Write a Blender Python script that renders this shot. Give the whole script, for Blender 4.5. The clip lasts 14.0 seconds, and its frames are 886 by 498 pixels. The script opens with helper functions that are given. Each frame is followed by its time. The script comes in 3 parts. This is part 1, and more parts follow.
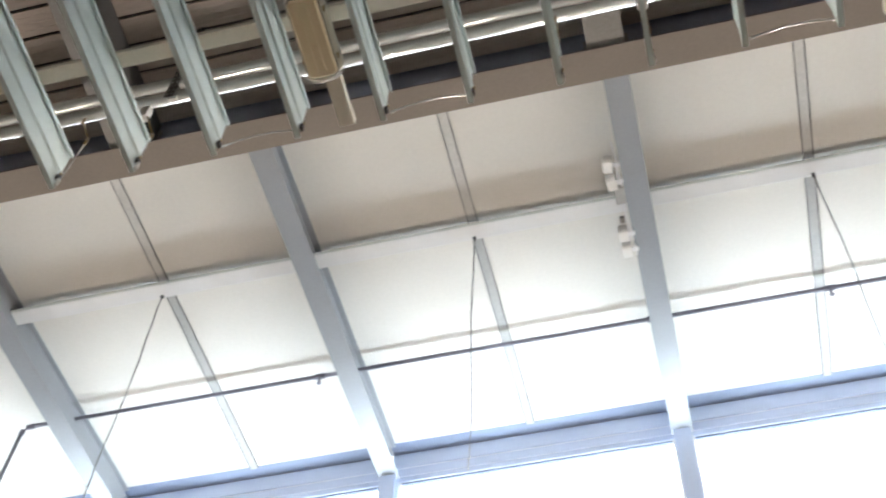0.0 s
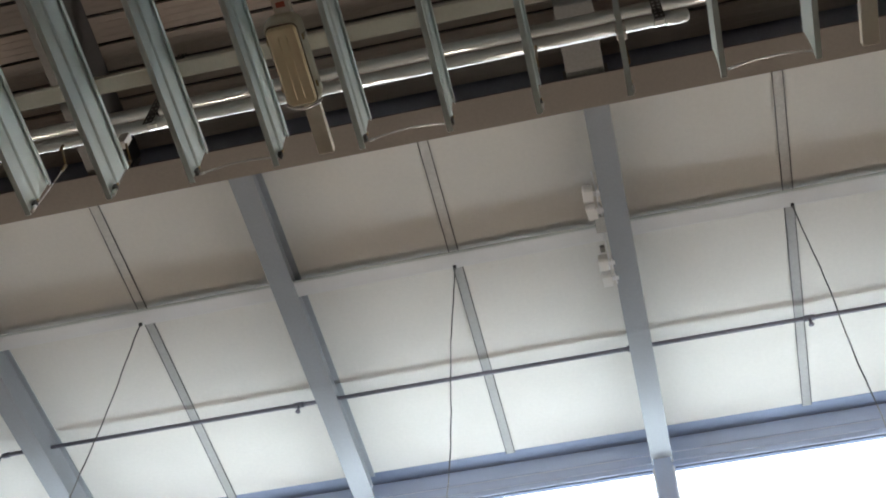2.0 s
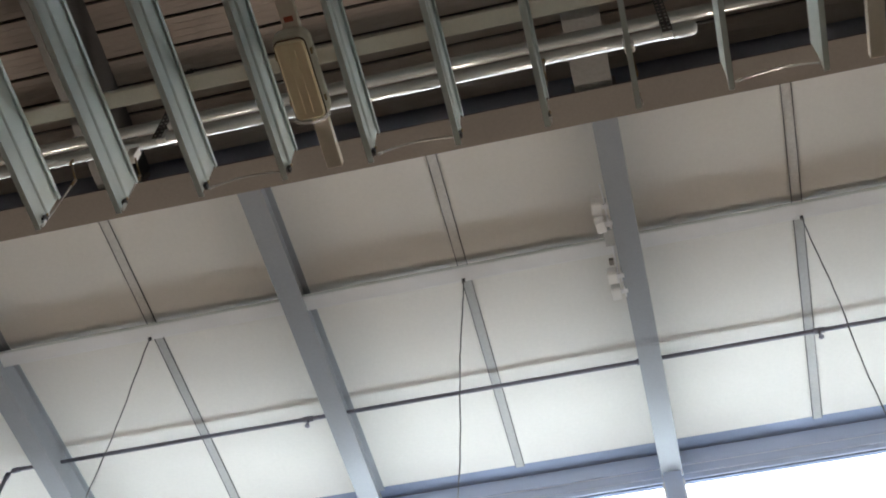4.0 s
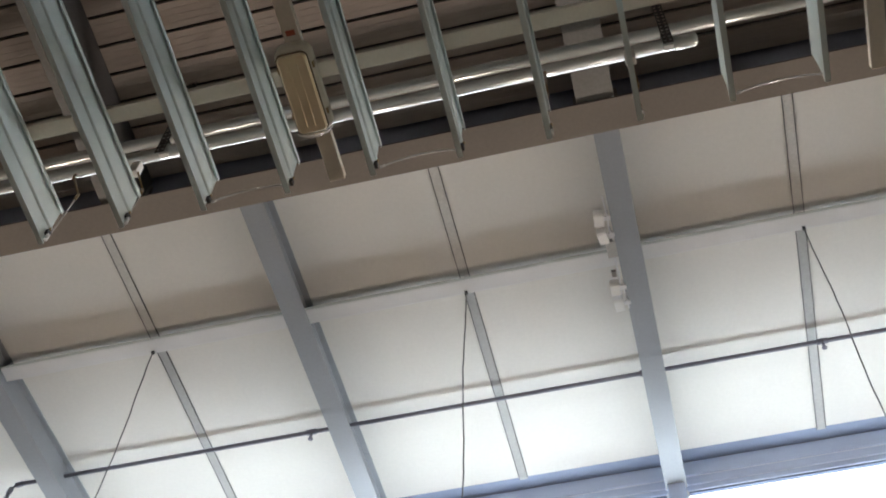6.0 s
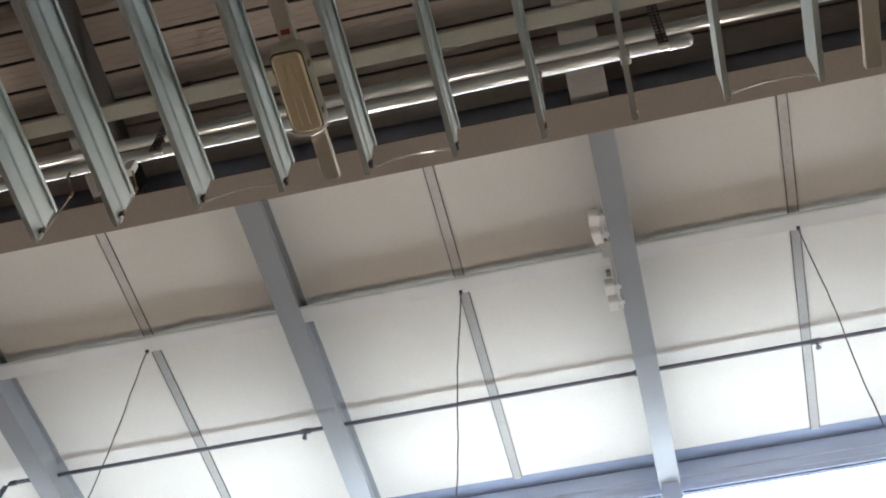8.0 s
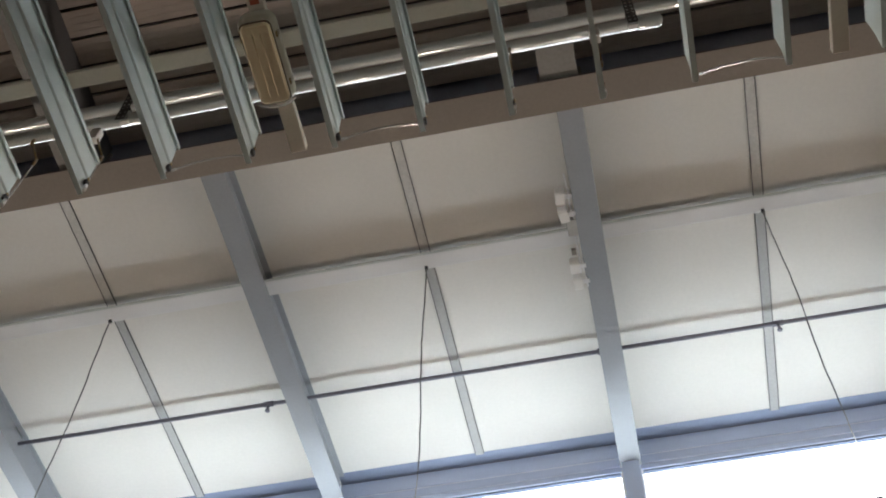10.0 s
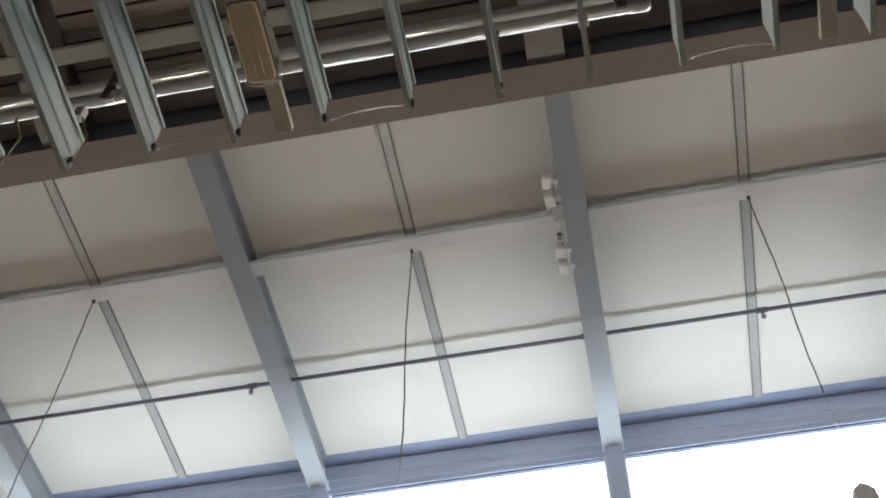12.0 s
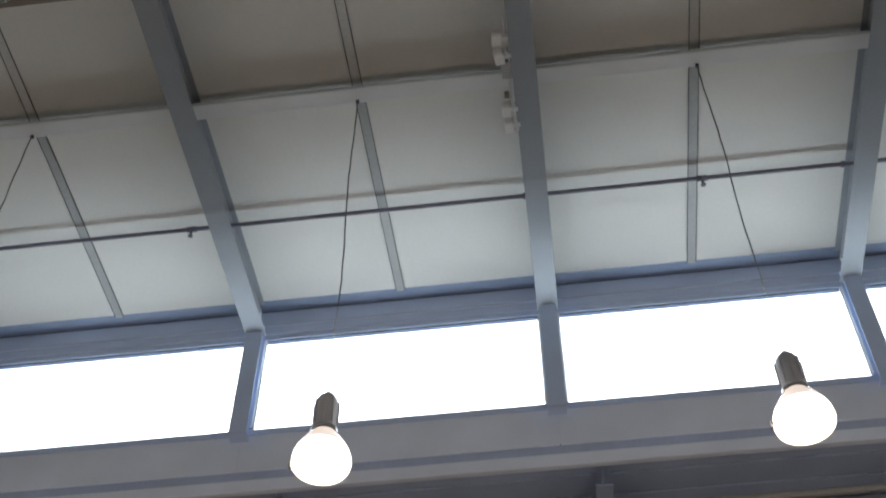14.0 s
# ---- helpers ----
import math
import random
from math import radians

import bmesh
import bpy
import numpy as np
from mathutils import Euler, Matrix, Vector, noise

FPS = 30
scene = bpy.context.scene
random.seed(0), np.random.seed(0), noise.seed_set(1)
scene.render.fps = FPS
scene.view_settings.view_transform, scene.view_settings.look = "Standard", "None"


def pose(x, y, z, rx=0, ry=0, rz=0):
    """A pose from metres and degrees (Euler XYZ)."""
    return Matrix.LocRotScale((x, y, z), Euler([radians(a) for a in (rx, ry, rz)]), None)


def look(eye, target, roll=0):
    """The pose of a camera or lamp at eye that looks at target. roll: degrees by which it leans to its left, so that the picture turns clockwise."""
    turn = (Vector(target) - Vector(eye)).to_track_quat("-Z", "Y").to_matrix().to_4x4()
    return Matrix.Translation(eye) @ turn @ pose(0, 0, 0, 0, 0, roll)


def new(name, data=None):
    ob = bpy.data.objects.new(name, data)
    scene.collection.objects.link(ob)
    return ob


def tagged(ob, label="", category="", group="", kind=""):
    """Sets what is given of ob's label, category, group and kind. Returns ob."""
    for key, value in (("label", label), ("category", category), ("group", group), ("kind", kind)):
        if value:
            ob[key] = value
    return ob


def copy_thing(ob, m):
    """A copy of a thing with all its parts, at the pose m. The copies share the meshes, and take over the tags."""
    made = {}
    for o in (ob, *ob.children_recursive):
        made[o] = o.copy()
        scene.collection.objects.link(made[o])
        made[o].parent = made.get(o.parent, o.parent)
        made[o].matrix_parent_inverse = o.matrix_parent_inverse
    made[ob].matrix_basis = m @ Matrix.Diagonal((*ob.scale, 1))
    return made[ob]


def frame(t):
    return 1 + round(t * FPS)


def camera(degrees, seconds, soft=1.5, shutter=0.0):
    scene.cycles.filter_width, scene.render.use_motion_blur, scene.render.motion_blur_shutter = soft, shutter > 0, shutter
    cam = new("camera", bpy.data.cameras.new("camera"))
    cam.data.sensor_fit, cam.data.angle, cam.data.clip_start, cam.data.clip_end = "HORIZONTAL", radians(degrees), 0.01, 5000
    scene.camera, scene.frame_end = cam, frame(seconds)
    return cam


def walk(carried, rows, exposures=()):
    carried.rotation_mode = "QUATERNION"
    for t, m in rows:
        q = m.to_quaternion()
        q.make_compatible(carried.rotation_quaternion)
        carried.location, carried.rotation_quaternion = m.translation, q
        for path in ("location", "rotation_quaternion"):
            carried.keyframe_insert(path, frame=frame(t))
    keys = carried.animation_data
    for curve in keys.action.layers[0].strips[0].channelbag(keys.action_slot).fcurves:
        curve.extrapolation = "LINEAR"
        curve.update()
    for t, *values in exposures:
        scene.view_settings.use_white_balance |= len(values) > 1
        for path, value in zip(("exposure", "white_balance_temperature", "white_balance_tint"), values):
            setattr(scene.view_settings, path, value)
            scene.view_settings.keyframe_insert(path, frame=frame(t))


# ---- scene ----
cam = camera(38.26, 14.0, soft=1.9, shutter=0.5)

ROWS = [
    (0, 0.009, -0.011, 1.593, 57.29, 16.86, 3.71),
    (0.1, 0.025, -0.007, 1.592, 57.47, 16.07, 3.19),
    (0.2, 0.024, -0.006, 1.594, 57.57, 15.39, 2.83),
    (0.3, 0.024, -0.005, 1.594, 57.6, 14.74, 2.46),
    (0.5, 0.022, -0.007, 1.596, 57.68, 13.37, 1.4),
    (1, 0.021, -0.007, 1.597, 57.93, 14.18, 1.92),
    (1.5, 0.025, -0.013, 1.588, 58.22, 14.68, 2.1),
    (2, 0.019, -0.001, 1.609, 58.6, 15.44, 2.75),
    (2.5, 0.018, -0.002, 1.605, 58.69, 15.46, 2.89),
    (3, 0.017, 0.001, 1.607, 58.8, 15.66, 2.9),
    (3.5, 0.019, -0.001, 1.606, 58.9, 15.83, 3.07),
    (4, 0.021, 0, 1.604, 59.2, 16.29, 3.3),
    (6.5, 0.023, -0.006, 1.599, 59.75, 16.54, 3.25),
    (7, 0.025, -0.008, 1.598, 59.73, 16.29, 3.01),
    (7.5, 0.022, -0.005, 1.601, 59.82, 16.4, 3.23),
    (8, 0.023, -0.004, 1.601, 59.72, 16.1, 2.99),
    (8.5, 0.019, -0.005, 1.603, 58.8, 13.92, 1.47),
    (8.7, 0.021, -0.001, 1.6, 58.78, 13.95, 1.63),
    (10.8, 0.028, 0.005, 1.594, 58.53, 12.31, 1.15),
    (11, 0.022, 0.02, 1.605, 58.3, 12.13, 1.03),
    (11.5, 0.023, 0.018, 1.604, 58.27, 12.17, 1.25),
    (12, 0.023, 0.016, 1.601, 58.05, 11.83, 1.09),
    (12.5, 0.02, 0.015, 1.602, 57.86, 11.72, 0.72),
    (13, 0.023, 0.003, 1.603, 55.82, 8.86, -1.06),
    (13.1, 0.023, -0, 1.602, 54.85, 8.88, -0.82),
    (13.3, 0.019, -0.004, 1.6, 52.84, 8.8, 0.48),
    (13.5, 0.021, 0.003, 1.604, 50.9, 7.34, 0.1),
    (13.6, 0.024, 0.004, 1.598, 50.53, 7.24, 0.08),
    (14, 0.023, 0.007, 1.602, 51.5, 7.26, 0.11),
]
walk(cam, [(t, pose(x, y, z, 90 + p, 0, w) @ pose(0, 0, 0, 0, 0, r)) for t, x, y, z, p, w, r in ROWS],
     exposures=[(0.0, 1.12, 6150, 10), (0.5, 0.67, 6150, 10), (1.0, 0.37, 6150, 10), (1.5, 0.14, 6200, 10), (3.0, -0.05, 6300, 11), (4.0, 0.02, 6300, 11), (7.0, 0.30, 6300, 12), (8.0, 0.34, 6300, 12), (8.7, 0.30, 6300, 12),
                (11.0, -0.06, 6350, 11), (12.5, -0.13, 6300, 11), (13.0, -0.30, 6150, 10), (13.3, -0.42, 6050, 10), (14.0, -0.87, 6050, 10)])

# ---------------------------------------------------------------- key sizes (metres)
BAY = 3.0                      # spacing of the steel frames
RAFTERS = (-9, -6, -3, 0, 3, 6, 9)
Z_RAFTER = 11.085              # underside of the roof beams of the lantern, at the purlins
SLOPE = math.atan(0.085)       # the lantern roof rises towards its windows
Z_PANEL = 11.505               # underside of the white roof panels
Z_PURLIN = 11.336              # underside of the purlins
Y_PURLIN = 5.90
Y_EAVE, Y_GLASS = 8.50, 8.65   # eaves member, window plane
Z_SILL, Z_HEAD = 10.045, 11.28
Y_NEAR = 3.195                 # edge beam of the low roof on the camera's side
Z_LOW = 8.52                   # underside of the low roof's beams
Z_DECK = 8.92                  # underside of its ribbed deck
Z_BLADE = 6.66                 # underside of the hanging ceiling blades
Y_BLADE = 2.39                 # where the blades end

# ---------------------------------------------------------------- light
world = bpy.data.worlds.new("world")
scene.world = world
world.use_nodes = True
wn = world.node_tree
sky = wn.nodes.new("ShaderNodeTexSky")
sky.sky_type, sky.sun_disc = "NISHITA", False
sky.sun_elevation, sky.sun_rotation = radians(48), radians(20)
wn.links.new(sky.outputs[0], wn.nodes["Background"].inputs[0])
wn.nodes["Background"].inputs[1].default_value = 0.15

sun = new("sun", bpy.data.lights.new("sun", "SUN"))
sun.data.energy, sun.data.angle, sun.data.color = 1.0, radians(20), (1, 0.96, 0.9)
sun.matrix_world = look((0, 0, 0), (-0.3, 0.6, -0.8))

SKY_POWER = 13
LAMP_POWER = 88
UPLIGHT_POWER = (100, 62)      # two unseen lamps a bay added outside, for light bounced off sill and roof


def sky_lamp(x, share):
    """The daylight of one clerestory window, with two unseen uplights added outside it."""
    lamp = new("daylight", bpy.data.lights.new("daylight", "AREA"))
    lamp.data.shape, lamp.data.size, lamp.data.size_y = "RECTANGLE", BAY - 0.02, 1.9
    lamp.data.energy, lamp.data.color = SKY_POWER, (0.83, 0.95, 1.0)
    z = (Z_HEAD + Z_SILL) / 2 + 0.1
    lamp.matrix_world = look((x, Y_GLASS + 0.12, z), (x, 0, z))
    for power, depth, out, height, fall in ((UPLIGHT_POWER[0], 0.5, 0.30, 10.0, 0.5), (UPLIGHT_POWER[1], 3.4, 1.78, 9.78, -0.02)):
        up = new("added_uplight", bpy.data.lights.new("added_uplight", "AREA"))
        up.data.shape, up.data.size, up.data.size_y = "RECTANGLE", BAY - 0.1, depth
        up.data.energy, up.data.color = power * share, (0.83, 0.95, 1.0)
        eye = Vector((x, Y_GLASS + out, height))
        up.matrix_world = look(eye, eye + Vector((0, fall, 1)))


for k in range(len(RAFTERS) - 1):
    sky_lamp(RAFTERS[k] + BAY / 2, 0.80 + 0.04 * k)

# ---------------------------------------------------------------- materials


def material(name, color, rough=0.6, metal=0.0, grain=0.08, scale=6.0, bump=0.15, spread=0.0, stain=0.12, stretch=(1, 1, 1), wear=0.1):
    """Painted or bare surface: broad stains, fine grain and a fine relief, at real size."""
    m = bpy.data.materials.new(name)
    m.use_nodes = True
    nt = m.node_tree
    b = nt.nodes["Principled BSDF"]
    b.inputs["Roughness"].default_value, b.inputs["Metallic"].default_value = rough, metal
    tc = nt.nodes.new("ShaderNodeTexCoord")
    mp = nt.nodes.new("ShaderNodeMapping")
    mp.inputs["Scale"].default_value = stretch
    nt.links.new(tc.outputs["Object"], mp.inputs[0])
    broad, fine = nt.nodes.new("ShaderNodeTexNoise"), nt.nodes.new("ShaderNodeTexNoise")
    broad.inputs["Scale"].default_value, broad.inputs["Detail"].default_value = scale * 0.25, 6
    fine.inputs["Scale"].default_value, fine.inputs["Detail"].default_value = scale * 9, 3
    for n in (broad, fine):
        nt.links.new(mp.outputs[0], n.inputs["Vector"])
    val = None
    for n, amount in ((broad, stain), (fine, grain)):
        mr = nt.nodes.new("ShaderNodeMapRange")
        mr.inputs["From Min"].default_value, mr.inputs["From Max"].default_value = 0.3, 0.7
        mr.inputs["To Min"].default_value, mr.inputs["To Max"].default_value = 1 - amount, 1 + amount
        nt.links.new(n.outputs[0], mr.inputs[0])
        if val is None:
            val = mr.outputs[0]
        else:
            mu = nt.nodes.new("ShaderNodeMath")
            mu.operation = "MULTIPLY"
            nt.links.new(val, mu.inputs[0])
            nt.links.new(mr.outputs[0], mu.inputs[1])
            val = mu.outputs[0]
    if spread:
        info = nt.nodes.new("ShaderNodeObjectInfo")
        mr = nt.nodes.new("ShaderNodeMapRange")
        mr.inputs["To Min"].default_value, mr.inputs["To Max"].default_value = 1 - spread, 1 + spread
        nt.links.new(info.outputs["Random"], mr.inputs[0])
        mu = nt.nodes.new("ShaderNodeMath")
        mu.operation = "MULTIPLY"
        nt.links.new(val, mu.inputs[0])
        nt.links.new(mr.outputs[0], mu.inputs[1])
        val = mu.outputs[0]
    hue = nt.nodes.new("ShaderNodeHueSaturation")
    hue.inputs["Color"].default_value = (*color, 1)
    nt.links.new(val, hue.inputs["Value"])
    nt.links.new(hue.outputs[0], b.inputs["Base Color"])
    rr = nt.nodes.new("ShaderNodeMapRange")
    rr.inputs["To Min"].default_value, rr.inputs["To Max"].default_value = max(rough - wear, 0.03), min(rough + wear, 1)
    nt.links.new(broad.outputs[0], rr.inputs[0])
    nt.links.new(rr.outputs[0], b.inputs["Roughness"])
    bp = nt.nodes.new("ShaderNodeBump")
    bp.inputs["Strength"].default_value, bp.inputs["Distance"].default_value = bump, 0.004
    nt.links.new(fine.outputs[0], bp.inputs["Height"])
    nt.links.new(bp.outputs[0], b.inputs["Normal"])
    return m


PANEL = material("white_roof_panel", (0.712, 0.69, 0.642), 0.85, stain=0.035, grain=0.02, scale=3, bump=0.06)
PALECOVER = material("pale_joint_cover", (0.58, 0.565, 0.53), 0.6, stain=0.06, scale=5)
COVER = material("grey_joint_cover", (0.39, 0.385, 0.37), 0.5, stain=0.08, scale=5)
SEAL = material("dark_joint_sealant", (0.10, 0.10, 0.10), 0.8)
BEAM = material("blue_grey_beam_paint", (0.265, 0.28, 0.30), 0.55, stain=0.07, grain=0.03, scale=4)
# blue-grey frame paint with the blue of the window glare mixed in
FRAME = material("frame_with_painted_glare", (0.52, 0.61, 0.81), 0.6, stain=0.05, grain=0.03)
EAVES = material("dark_blue_grey_flashing", (0.15, 0.18, 0.26), 0.6, stain=0.08, grain=0.03)
# off-white sheet, its pale blue put in for haze from the windows
SPANDREL = material("sheet_with_painted_haze", (0.72, 0.77, 0.89), 0.5, stain=0.06, grain=0.02)
WHITE = material("white_coated_steel", (0.74, 0.73, 0.72), 0.45, stain=0.06, grain=0.02)
BROWN = material("brown_grey_primer", (0.225, 0.20, 0.178), 0.65, stain=0.07, grain=0.04, scale=5)
WEBPAINT = material("blue_grey_web_primer", (0.31, 0.33, 0.41), 0.6, stain=0.1)
LOWBEAM = material("grey_primer", (0.26, 0.255, 0.245), 0.6, stain=0.1)
DARK = material("void_shade", (0.04, 0.04, 0.042), 0.9)
DECK = material("brown_grey_deck", (0.385, 0.33, 0.29), 0.6, spread=0.1, stain=0.12, grain=0.05, scale=4, stretch=(0.3, 2, 2))
# far low roof: window haze is painted in as lighter, bluer colour
FARDECK = material("far_deck_with_haze", (0.42, 0.49, 0.66), 0.6, spread=0.1, stain=0.1)
# beam sides: the shade on them is put into this colour
SHADED_SIDE = material("shade_dark_primer", (0.085, 0.085, 0.09), 0.6, stain=0.15)
BLADE = material("pale_green_blade_paint", (0.68, 0.76, 0.75), 0.4, spread=0.03, stain=0.03, grain=0.012, scale=5, bump=0.05)
CREAM = material("cream_steel", (0.76, 0.69, 0.58), 0.5, stain=0.07, grain=0.03)
PIPE = material("light_grey_pipe", (0.70, 0.73, 0.72), 0.17, 0.4, wear=0.01, stain=0.02, grain=0.01, bump=0.0)
DARKPIPE = material("dark_sprinkler_pipe", (0.17, 0.165, 0.205), 0.45, stain=0.15)
WIRE = material("dark_grey_wire", (0.11, 0.11, 0.105), 0.5)
BLACK = material("black_steel", (0.03, 0.03, 0.03), 0.55)
CABLE = material("bright_steel_wire", (0.98, 0.98, 0.97), 0.22, 0.6, stain=0.03, grain=0.01, bump=0.0)
CHROME = material("bright_steel", (0.80, 0.79, 0.76), 0.18, 1.0, stain=0.05, grain=0.02)
BRASS = material("dull_brass", (0.35, 0.26, 0.13), 0.4, 1.0)
PLASTIC = material("white_plastic", (0.82, 0.81, 0.78), 0.4, stain=0.03, grain=0.01)
RED = material("red_plastic", (0.42, 0.10, 0.05), 0.5)
AMBER = material("aged_diffuser", (1.0, 0.85, 0.57), 0.45, stain=0.08, grain=0.04, scale=14, stretch=(3, 0.6, 1))
HOUSINGTAN = material("beige_housing", (0.66, 0.60, 0.47), 0.35, stain=0.1, grain=0.03)
GASKET = material("dark_gasket", (0.16, 0.12, 0.07), 0.7)
HOUSING = material("grey_cast_housing", (0.82, 0.82, 0.83), 0.45, stain=0.08)
LAMPBODY = material("cast_aluminium", (0.86, 0.87, 0.91), 0.4, 0.1, stain=0.05, grain=0.02)
BEAD = material("grey_green_bead", (0.56, 0.58, 0.55), 0.5, stain=0.06, grain=0.02)
CONCRETE = material("polished_floor", (0.30, 0.265, 0.23), 0.5, stain=0.15, scale=2)
WALLPAINT = material("pale_wall_paint", (0.30, 0.28, 0.25), 0.7, stain=0.08, scale=2)

GLASS = bpy.data.materials.new("window_glass")
GLASS.use_nodes = True
gb = GLASS.node_tree.nodes["Principled BSDF"]
gb.inputs["Transmission Weight"].default_value, gb.inputs["Roughness"].default_value, gb.inputs["IOR"].default_value = 1, 0.02, 1.45

GLOW = bpy.data.materials.new("lit_refractor")
GLOW.use_nodes = True
gl = GLOW.node_tree.nodes["Principled BSDF"]
gl.inputs["Base Color"].default_value, gl.inputs["Roughness"].default_value = (0.9, 0.86, 0.8, 1), 0.15
gl.inputs["Emission Color"].default_value, gl.inputs["Emission Strength"].default_value = (1, 0.80, 0.56, 1), 8.0

GLOWTOP = GLOW.copy()
GLOWTOP.name = "dim_upper_refractor"
gt = GLOWTOP.node_tree.nodes["Principled BSDF"]
gt.inputs["Emission Color"].default_value, gt.inputs["Emission Strength"].default_value = (1, 0.80, 0.66, 1), 1.5

SKYGLOW = bpy.data.materials.new("bright_overcast_sky")
SKYGLOW.use_nodes = True
sg = SKYGLOW.node_tree.nodes["Principled BSDF"]
sg.inputs["Base Color"].default_value, sg.inputs["Roughness"].default_value = (0, 0, 0, 1), 1.0
sg.inputs["Specular IOR Level"].default_value = 0.0
sg.inputs["Emission Color"].default_value, sg.inputs["Emission Strength"].default_value = (0.92, 0.97, 1, 1), 12.0

# ---------------------------------------------------------------- building helpers


def bmbox(bm, x0, x1, y0, y1, z0, z1, bevel=0.0):
    """Adds a box, with rounded edges where bevel is given."""
    m = Matrix.LocRotScale(((x0 + x1) / 2, (y0 + y1) / 2, (z0 + z1) / 2), None, (x1 - x0, y1 - y0, z1 - z0))
    made = bmesh.ops.create_cube(bm, size=1, matrix=m)["verts"]
    if bevel:
        edges = {e for v in made for e in v.link_edges}
        bmesh.ops.bevel(bm, geom=list(edges), offset=bevel, segments=2, affect="EDGES", profile=0.6)
    return bm


def prism(bm, outline, axis, a, b):
    """Sweeps a closed outline of (u, v) along x (outline in y, z) or y (outline in x, z)."""
    def at(u, v, s):
        return (s, u, v) if axis == "x" else (u, s, v)
    ends = [[bm.verts.new(at(u, v, s)) for u, v in outline] for s in (a, b)]
    n = len(outline)
    for i in range(n):
        bm.faces.new((ends[0][i], ends[0][(i + 1) % n], ends[1][(i + 1) % n], ends[1][i]))
    bm.faces.new(ends[0][::-1])
    bm.faces.new(ends[1])
    bmesh.ops.recalc_face_normals(bm, faces=bm.faces)
    return bm


def tube(bm, points, radius, sides=12, cap=True):
    """A round bar along a line of points."""
    pts = [Vector(p) for p in points]
    rings = []
    for i, p in enumerate(pts):
        way = (pts[min(i + 1, len(pts) - 1)] - pts[max(i - 1, 0)]).normalized()
        ref = Vector((0, 0, 1)) if abs(way.z) < 0.9 else Vector((1, 0, 0))
        u = way.cross(ref).normalized()
        v = way.cross(u)
        rings.append([bm.verts.new(p + radius * (math.cos(k * math.tau / sides) * u + math.sin(k * math.tau / sides) * v)) for k in range(sides)])
    for a, b in zip(rings, rings[1:]):
        for k in range(sides):
            bm.faces.new((a[k], a[(k + 1) % sides], b[(k + 1) % sides], b[k])).smooth = True
    if cap:
        bm.faces.new(rings[0][::-1])
        bm.faces.new(rings[-1])
    bmesh.ops.recalc_face_normals(bm, faces=bm.faces)
    return bm


def lathe(bm, profile, sides=32):
    """Turns (radius, z) pairs round the z axis."""
    rings = [[bm.verts.new((r * math.cos(k * math.tau / sides), r * math.sin(k * math.tau / sides), z)) for k in range(sides)] for r, z in profile]
    for a, b in zip(rings, rings[1:]):
        for k in range(sides):
            bm.faces.new((a[k], a[(k + 1) % sides], b[(k + 1) % sides], b[k])).smooth = True
    bm.faces.new(rings[0][::-1])
    bm.faces.new(rings[-1])
    bmesh.ops.recalc_face_normals(bm, faces=bm.faces)
    return bm


def mesh_of(bm, name, mat):
    me = bpy.data.meshes.new(name)
    bm.to_mesh(me)
    bm.free()
    me.materials.append(mat)
    return me


def part(name, bm, mat, parent=None, label=""):
    """One mesh object, under its thing where that is given."""
    ob = new(name, mesh_of(bm, name, mat))
    ob.parent = parent
    return tagged(ob, label)


def thing(name, label, category, group="", kind="", where=(0, 0, 0)):
    """An empty at the base of a thing, to hold its parts."""
    ob = new(name)
    ob.empty_display_size = 0.1
    ob.location = where
    return tagged(ob, label, category, group, kind)


def plate(name, x0, x1, y0, y1, z0, z1, mat, label, category, kind="structure"):
    return tagged(part(name, bmbox(bmesh.new(), x0, x1, y0, y1, z0, z1), mat), label, category, kind=kind)


# ---------------------------------------------------------------- the hall that closes the place
X0, X1, YS, YN = -9.6, 9.6, -8.0, 16.0
plate("floor", X0, X1, YS, YN, -0.2, 0.0, CONCRETE, "smooth brownish concrete floor of the hall", "floor")
plate("wall_west", X0 - 0.2, X0, YS, YN, 0, 12.0, WALLPAINT, "plain pale painted end wall of the hall", "wall")
plate("wall_east", X1, X1 + 0.2, YS, YN, 0, 12.0, WALLPAINT, "plain pale painted end wall of the hall", "wall")
plate("wall_south", X0, X1, YS - 0.2, YS, 0, 10.2, WALLPAINT, "plain pale painted back wall of the hall", "wall")
plate("wall_north", X0, X1, YN, YN + 0.2, 0, 10.2, WALLPAINT, "plain pale painted far wall of the hall", "wall")
plate("wall_lantern", X0, X1, Y_NEAR - 0.05, Y_NEAR + 0.05, Z_DECK + 0.3, Z_PANEL - 0.23, WALLPAINT, "plain upstand wall over the low roof's edge beam", "wall")

plate("backdrop", -40, 40, 20.0, 20.2, 12.5, 36.0, SKYGLOW, "plain bright overcast sky outside the clerestory", "sky")

# ---------------------------------------------------------------- lantern roof
Y0, Y1 = Y_NEAR - 0.05 - Y_PURLIN, Y_GLASS + 0.3 - Y_PURLIN


def on_slope(x, y, below=0.0):
    """The pose of a thing on the sloping roof, y metres from the purlin line."""
    return Matrix.Translation((x, Y_PURLIN, Z_PANEL - below)) @ pose(0, 0, 0, math.degrees(SLOPE)) @ Matrix.Translation((0, y, 0))


